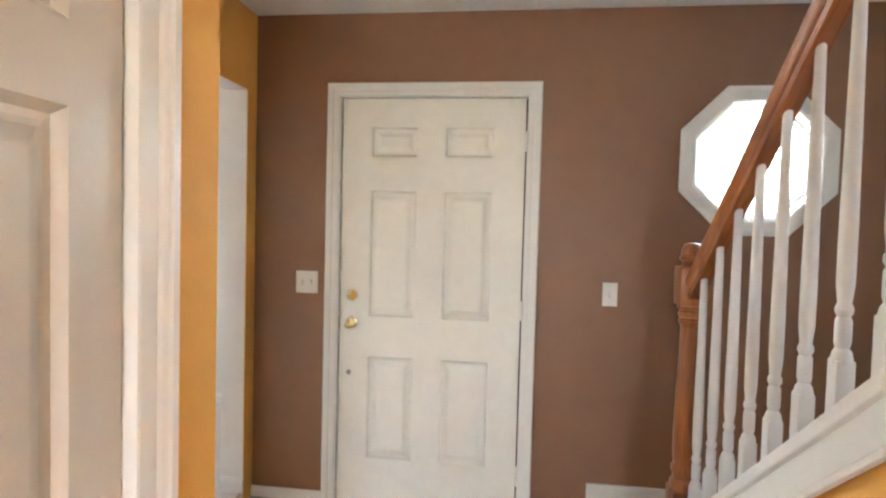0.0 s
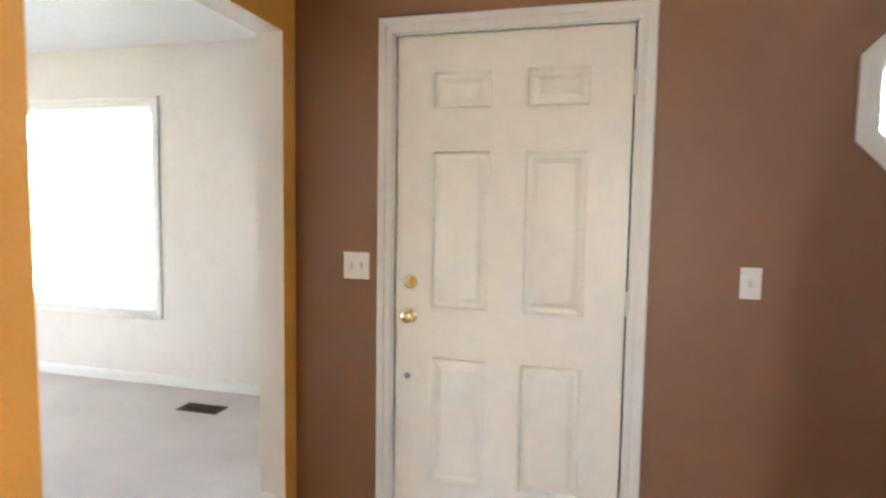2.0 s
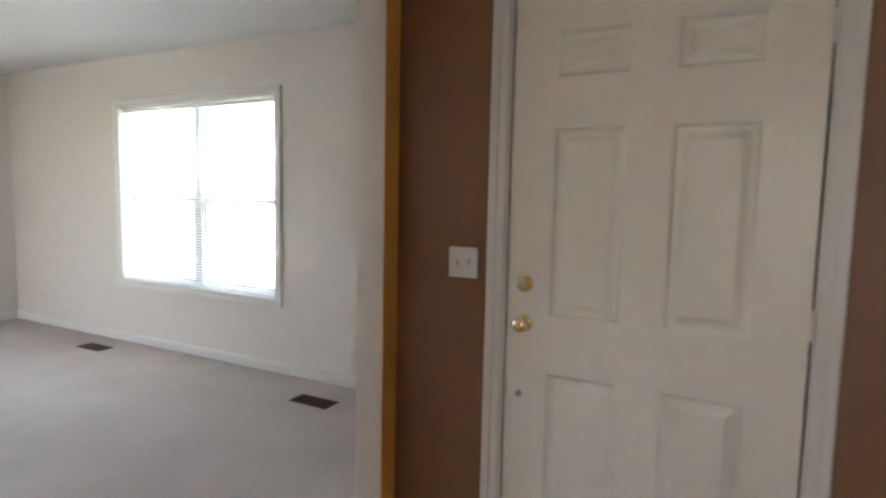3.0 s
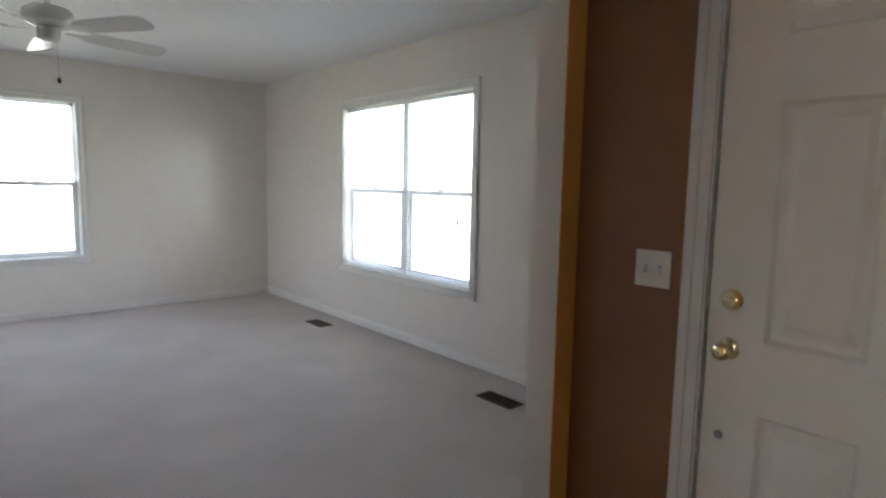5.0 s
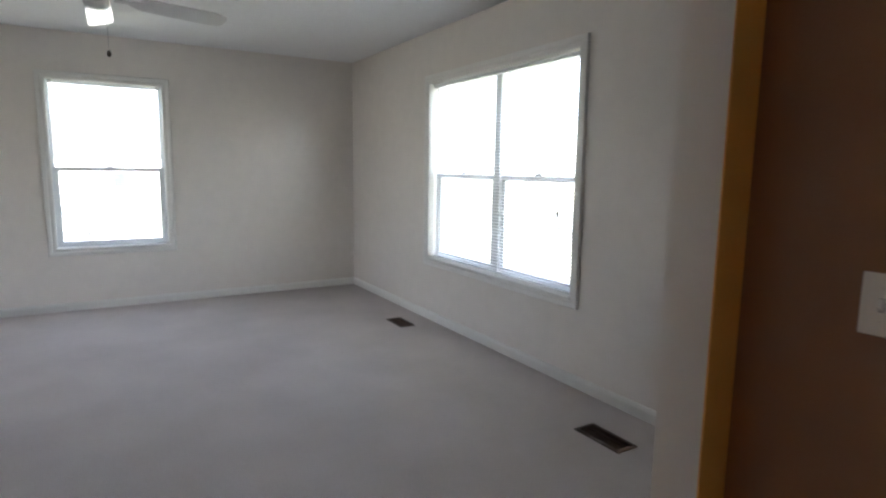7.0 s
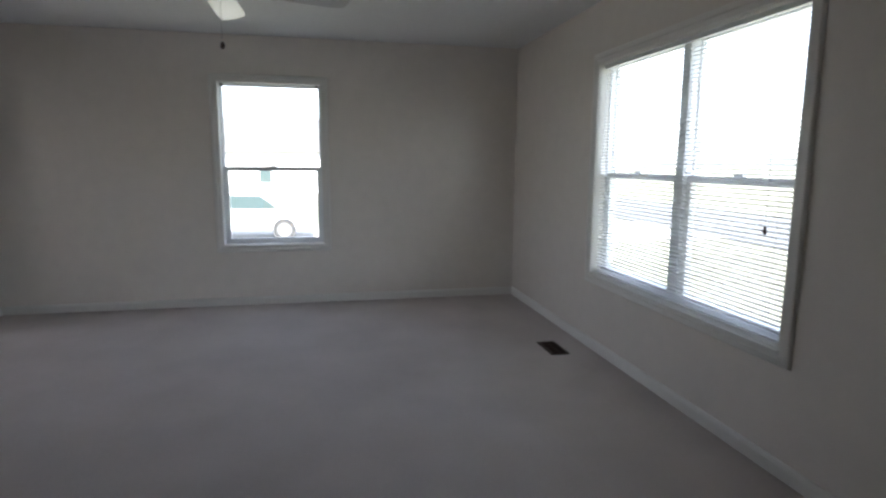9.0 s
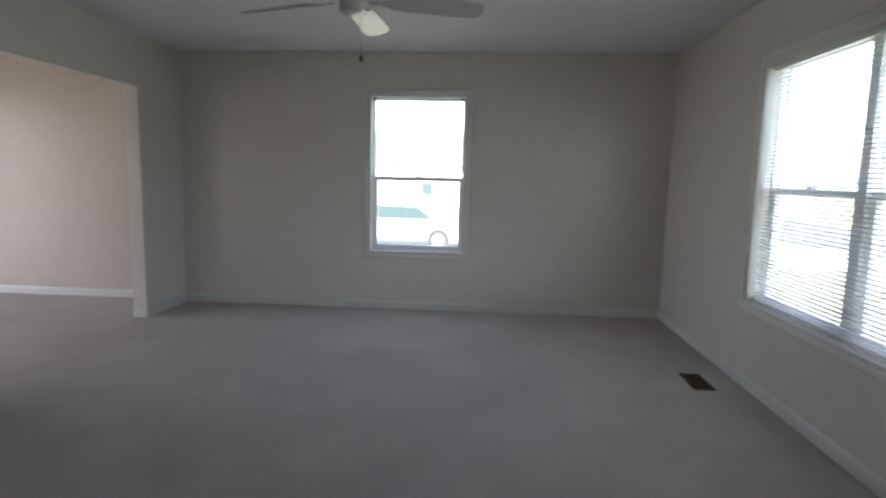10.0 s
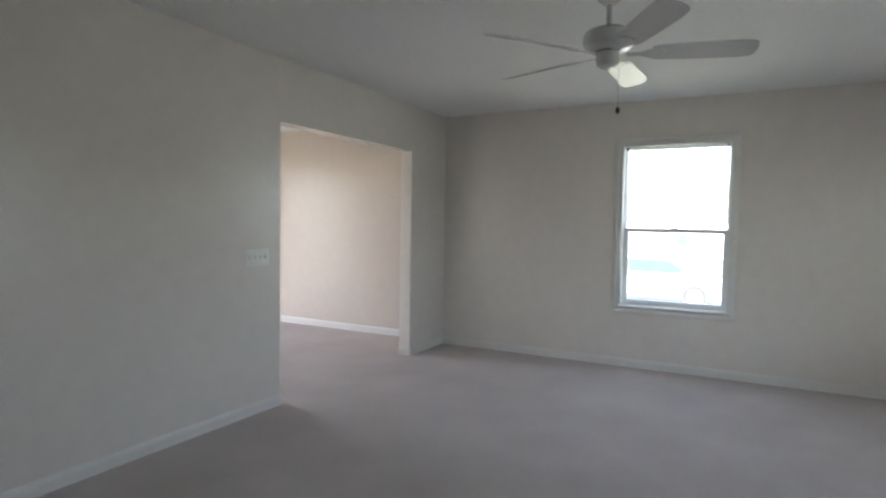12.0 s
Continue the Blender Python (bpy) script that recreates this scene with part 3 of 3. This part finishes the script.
def window_unit(name, m, w, h, lights, zm, label, reveal):
    """Origin at the opening's lower corner, the room towards -y."""
    top = holder(name, m, label, "window", kind="structure")
    t = 0.008
    part("reveal_lining", boxes((0, t, 0.0, reveal, 0, h), (w - t, w, 0.0, reveal, 0, h), (t, w - t, 0.0, reveal, h - t, h), (t, w - t, 0, reveal, 0, t)), M_TRIM, top)
    bm = bmesh.new()
    sweep_frame(bm, 0.004, w - 0.004, 0.004, h - 0.004, [(o * 1.05, d) for o, d in CASING], True)
    part("casing", bm, M_TRIM, top)
    part("window_sill", boxes((-0.005, w + 0.005, -0.026, -0.001, -0.012, 0.006), bevel=0.004), M_TRIM, top)
    step = (w - 2 * t) / lights
    if lights > 1:
        part("mullion", boxes((w / 2 - 0.036, w / 2 + 0.036, 0.062, reveal + 0.07, t, h - t), bevel=0.003), M_VINYLW, top)
    for k in range(lights):
        hung_window(top, t + k * step + (0.03 if k else 0), t + (k + 1) * step - (0 if k else 0.03 * (lights - 1)), t, h - t, zm, reveal)
    return top


x0, x1, z0, z1 = WIN
window_front = window_unit("window_front", pose(x0, YF, z0), x1 - x0, z1 - z0, 2, 0.705, "white vinyl double window with white mini blinds lowered", 0.075)
y0, y1, z0, z1 = FAR
window_end = window_unit("window_end", pose(XW, y0, z0, 0, 0, 90), y1 - y0, z1 - z0, 1, 0.70, "white vinyl single-hung window with bare glass", 0.07)

# octagonal window
window_oct = holder("window_octagon", pose(ox, 0, oz), "white octagonal window over the stair foot", "window", kind="structure")


def octagon_ring(bm, profile):
    loops = [[bm.verts.new((x, y, z)) for x, z in octagon(0, 0, r)] for r, y in profile]
    n = len(loops)
    for k in range(n):
        a, b = loops[k], loops[(k + 1) % n]
        for i in range(8):
            j = (i + 1) % 8
            bm.faces.new((a[i], a[j], b[j], b[i]))


bm = bmesh.new()
octagon_ring(bm, [(0.275, 0.0), (0.275, -0.012), (0.285, -0.016), (0.322, -0.018), (0.343, -0.014), (0.343, 0.0)])
part("casing", bm, M_TRIM, window_oct)
bm = bmesh.new()
octagon_ring(bm, [(0.27, 0.0), (0.27, 0.16), (0.283, 0.16), (0.283, 0.0)])
part("reveal_lining", bm, M_TRIM, window_oct)
bm = bmesh.new()
octagon_ring(bm, [(0.246, 0.06), (0.240, 0.068), (0.240, 0.125), (0.27, 0.125), (0.27, 0.05), (0.256, 0.05), (0.252, 0.06)])
part("window_frame", bm, M_VINYLW, window_oct)
bm = bmesh.new()
a = [bm.verts.new((x, 0.10, z)) for x, z in octagon(0, 0, 0.240)]
b = [bm.verts.new((x, 0.104, z)) for x, z in octagon(0, 0, 0.240)]
bm.faces.new(a), bm.faces.new(b[::-1])
for i in range(8):
    bm.faces.new((a[i], a[(i + 1) % 8], b[(i + 1) % 8], b[i]))
part("pane", bm, M_GLASS, window_oct).visible_shadow = False


# ---------- mini blinds ----------
def mini_blind(m, w, h, label):
    top = holder("mini_blind", m, label, "window blind")
    part("headrail", boxes((0, w, -0.013, 0.013, h - 0.026, h), bevel=0.002), M_VINYLW, top)
    part("bottom_rail", boxes((0.004, w - 0.004, -0.011, 0.011, 0.0, 0.012), bevel=0.003), M_VINYLW, top)
    bm = bmesh.new()
    pts = [(0, -0.0115, -0.001), (0, -0.006, 0.0012), (0, 0, 0.002), (0, 0.006, 0.0012), (0, 0.0115, -0.001), (0, 0.0115, -0.0014), (0, 0.006, 0.0008), (0, 0, 0.0016), (0, -0.006, 0.0008), (0, -0.0115, -0.0014)]
    extrude_profile(bm, pts, (0.003, 0, 0), (w - 0.003, 0, 0))
    slat = finish(bm, "slat", M_SLAT)
    n = int((h - 0.05) / 0.0225)
    for k in range(n):
        ob = new("slat", slat)
        ob.parent = top
        ob.matrix_basis = pose(0, 0, 0.028 + 0.0225 * k, 8)
    for x in (0.1, w * 0.37, w * 0.63, w - 0.1):
        bm = bmesh.new()
        lathe(bm, [(0.0009, 0.01), (0.0009, h - 0.02)], 5, (x, -0.0125, 0))
        part("ladder_cord", bm, M_VINYLW, top)
    bm = bmesh.new()
    lathe(bm, [(0.003, h - 0.62), (0.0035, h - 0.6), (0.003, h - 0.03)], 6, (0.05, -0.02, 0))
    part("tilt_wand", bm, M_VINYLW, top)
    return top


x0, x1, z0, z1 = WIN
half = (x1 - x0) / 2
blind = mini_blind(pose(x0 + 0.016, YF + 0.04, z0 + 0.016), x1 - x0 - 0.032, z1 - z0 - 0.03, "wide white aluminium mini blind, slats open, in the front window")
bm = bmesh.new()
lathe(bm, [(0.0012, 0.5), (0.0012, 1.38)], 5, (1.58, -0.022, 0))
cord = part("pull_cord", bm, M_VINYLW, blind)
bm = bmesh.new()
lathe(bm, [(0.003, 0.502), (0.006, 0.497), (0.0085, 0.47), (0.006, 0.462)], 10, (1.58, -0.022, 0))
part("tassel", bm, M_VENT, cord, "small dark plastic cord tassel", smooth=True)
for y in (y0 + 0.04, y1 - 0.04):
    thing("blind_bracket", boxes((XW - 0.04, XW - 0.012, y - 0.014, y + 0.014, FAR[3] - 0.04, FAR[3] - 0.013), bevel=0.003), M_STEEL, "small empty metal blind bracket at the window head", "bracket", group="blind brackets")


# ---------- floor registers ----------
def floor_register(m, label):
    top = holder("floor_register", m, label, "floor vent", group="floor registers by the front wall")
    w, d = 0.295, 0.138
    bm = bmesh.new()
    sweep_frame(bm, 0.022, w - 0.022, 0.022, d - 0.022, [(0.0, -0.004), (0.0, 0.005), (0.006, 0.007), (0.019, 0.005), (0.022, 0.0), (0.022, -0.004)], True)
    part("frame", bm, M_VENT, top, m=pose(0, -d, 0, -90))
    # thin dark sheet on the floor: the shade of a duct, as colour
    part("duct_shade", boxes((0.022, w - 0.022, -d + 0.022, -0.022, 0.0005, 0.0015)), M_DARK, top)
    bm = bmesh.new()
    box(bm, -0.0025, 0.0025, -d + 0.023, -0.023, 0.0, 0.006)
    bar = finish(bm, "louvre", M_VENT)
    for k in range(17):
        ob = new("louvre", bar)
        ob.parent = top
        ob.matrix_basis = pose(0.032 + 0.0143 * k, 0, 0.002, 0, 25)
    part("cross_bar", boxes((0.022, w - 0.022, -d / 2 - 0.004, -d / 2 + 0.004, 0.004, 0.0085)), M_VENT, top)
    return top


floor_register(pose(-2.222, 0.95, 0.0), "dark brown metal floor register in the carpet")
floor_register(pose(-4.612, 1.013, 0.0), "dark brown metal floor register in the carpet")

# ---------- ceiling fan ----------
FX, FY = -3.606, -1.155
fan = holder("ceiling_fan", pose(FX, FY, H), "white five-blade ceiling fan on a short downrod", "ceiling fan")
bm = bmesh.new()
lathe(bm, [(0.062, 0.0), (0.064, -0.012), (0.055, -0.04), (0.03, -0.062), (0.018, -0.066)], 28)
part("canopy", bm, M_FAN, fan, smooth=True)
bm = bmesh.new()
lathe(bm, [(0.013, -0.06), (0.013, -0.19)], 14)
part("downrod", bm, M_FAN, fan, smooth=True)
bm = bmesh.new()
lathe(bm, [(0.02, -0.172), (0.045, -0.178), (0.092, -0.188), (0.114, -0.202), (0.120, -0.218), (0.120, -0.246), (0.112, -0.268), (0.09, -0.281), (0.066, -0.286)], 32)
part("motor_housing", bm, M_FAN, fan, smooth=True)
bm = bmesh.new()
lathe(bm, [(0.066, -0.284), (0.056, -0.294), (0.056, -0.335), (0.051, -0.352), (0.036, -0.364), (0.012, -0.369)], 28)
part("switch_housing", bm, M_FAN, fan, smooth=True)


bm = bmesh.new()
lathe(bm, [(0.062, -0.2875), (0.0635, -0.2885), (0.0635, -0.2935), (0.062, -0.2945)], 28)
part("seam_ring", bm, M_STEEL, fan, "dark ring under the motor", smooth=True)


def blade_mesh():
    bm = bmesh.new()
    out = [(0.20, -0.052), (0.24, -0.060), (0.40, -0.066), (0.58, -0.069), (0.635, -0.062), (0.655, -0.045), (0.662, 0.0), (0.655, 0.045), (0.635, 0.062), (0.58, 0.069), (0.40, 0.066), (0.24, 0.060), (0.20, 0.052)]
    extrude_profile(bm, [(x, y, -0.003) for x, y in out], (0, 0, 0), (0, 0, 0.006))
    return finish(bm, "blade", M_FAN)


def iron_mesh():
    bm = bmesh.new()
    out = [(0.085, -0.016), (0.15, -0.012), (0.18, -0.03), (0.235, -0.042), (0.262, -0.02), (0.262, 0.02), (0.235, 0.042), (0.18, 0.03), (0.15, 0.012), (0.085, 0.016)]
    extrude_profile(bm, [(x, y, -0.008) for x, y in out], (0, 0, 0), (0, 0, 0.0045))
    for x, y in ((0.215, -0.02), (0.215, 0.02), (0.245, 0.0)):
        lathe(bm, [(0.005, -0.011), (0.005, -0.008)], 8, (x, y, 0))
    return finish(bm, "blade_iron", M_FAN)


bl, ir = blade_mesh(), iron_mesh()
for k in range(5):
    m = pose(0, 0, -0.300, 0, 0, 106 + 72 * k) @ pose(0, 0, 0, -15)
    arm = new("blade_iron", ir)
    arm.parent = fan
    arm.matrix_basis = m
    ob = new("blade", bl)
    ob.parent = arm
bm = bmesh.new()
lathe(bm, [(0.0012, -0.36), (0.0012, -0.55)], 6, (-0.047, 0.042, 0))
chain = part("pull_chain", bm, M_STEEL, fan)
bm = bmesh.new()
lathe(bm, [(0.002, -0.546), (0.009, -0.553), (0.011, -0.565), (0.008, -0.575), (0.002, -0.579)], 12, (-0.047, 0.042, 0))
part("chain_ball", bm, M_VENT, chain, "small dark wooden pull ball", smooth=True)

# ---------- outside ----------
setting("ground", boxes((-400, 400, -400, 400, -1.3, -1.0)), M_GRASS, "mown lawn that reaches to the horizon", "ground")
setting("road", boxes((-200, 200, 12, 19, -1.0, -0.98)), M_ASPHALT, "grey asphalt street in front of the house", "road")
setting("driveway", boxes((-22.0, -16.5, -14, 12, -1.0, -0.985)), M_CONCRETE, "pale concrete driveway beside the house", "driveway")
setting("foundation", boxes((XW - 0.2, XI + 0.1, YF + 0.02, YF + 0.14, -1.0, -0.12), (XW - 0.14, XW - 0.02, -6.9, YF, -1.0, -0.12)), M_CONCRETE, "concrete foundation under the outer walls", "foundation")


def house(m, w, d, h, label):
    top = holder("house", m, label, "house", group="houses across the lawn")
    part("wall", boxes((-w / 2, w / 2, 0, d, 0, h)), M_SIDING, top)
    bm = bmesh.new()
    extrude_profile(bm, [(-w / 2 - 0.4, -0.4, h), (-w / 2 - 0.4, d + 0.4, h), (-w / 2 - 0.4, d / 2, h + d * 0.3)], (0, 0, 0), (w + 0.8, 0, 0))
    part("roof", bm, M_ROOF, top)
    for x in (-2.6, 1.9, 5.0):
        win = part("window", boxes((x - 0.5, x + 0.5, -0.04, -0.005, 0.75, 1.85)), M_TRIM, top)
        part("pane", boxes((x - 0.42, x + 0.42, -0.06, -0.042, 0.83, 1.77)), M_CARGLASS, win)
    part("door", boxes((-0.6, 0.35, -0.05, -0.005, 0, 2.05)), M_TRIM, top)
    return top


house(pose(-44, -2, -1.0, 0, 0, 90), 15, 9, 3.0, "pale single-storey house beyond the driveway")
house(pose(-12, 32, -1.0, 0, 0, 0), 15, 9, 3.0, "pale single-storey house across the street")
house(pose(12, 33, -1.0, 0, 0, 0), 13, 9, 3.0, "pale single-storey house across the street")


def car(m, label):
    top = holder("car", m, label, "car")
    bm = bmesh.new()
    side = [(-2.2, 0, 0.35), (2.2, 0, 0.35), (2.25, 0, 0.7), (1.5, 0, 0.92), (0.8, 0, 1.4), (-0.9, 0, 1.42), (-1.7, 0, 0.98), (-2.25, 0, 0.9)]
    extrude_profile(bm, [(x, -0.85, z) for x, _, z in side], (0, 0, 0), (0, 1.7, 0))
    bmesh.ops.bevel(bm, geom=list(bm.edges), offset=0.06, segments=2, profile=0.5, affect="EDGES")
    part("body", bm, M_CARPAINT, top, smooth=True)
    for s in (-1, 1):
        bm = bmesh.new()
        extrude_profile(bm, [(1.25, 0.855 * s, 0.95), (0.74, 0.855 * s, 1.33), (-0.85, 0.855 * s, 1.35), (-1.4, 0.855 * s, 0.98)], (0, 0, 0), (0, 0.006 * s, 0))
        part("side_window", bm, M_CARGLASS, top)
        for x in (-1.4, 1.4):
            bm = bmesh.new()
            lathe(bm, [(0.2, -0.1), (0.33, -0.1), (0.34, 0), (0.33, 0.1), (0.2, 0.1)], 24, (x, 0.79 * s, 0.33), "y")
            wheel = part("wheel", bm, M_TYRE, top)
            bm = bmesh.new()
            lathe(bm, [(0.2, -0.105), (0.2, 0.105)], 16, (x, 0.79 * s, 0.33), "y")
            part("rim", bm, M_STEEL, wheel)
    return top


car(pose(-18.9, -3.17, -0.985, 0, 0, 90), "pale silver parked car on the driveway")
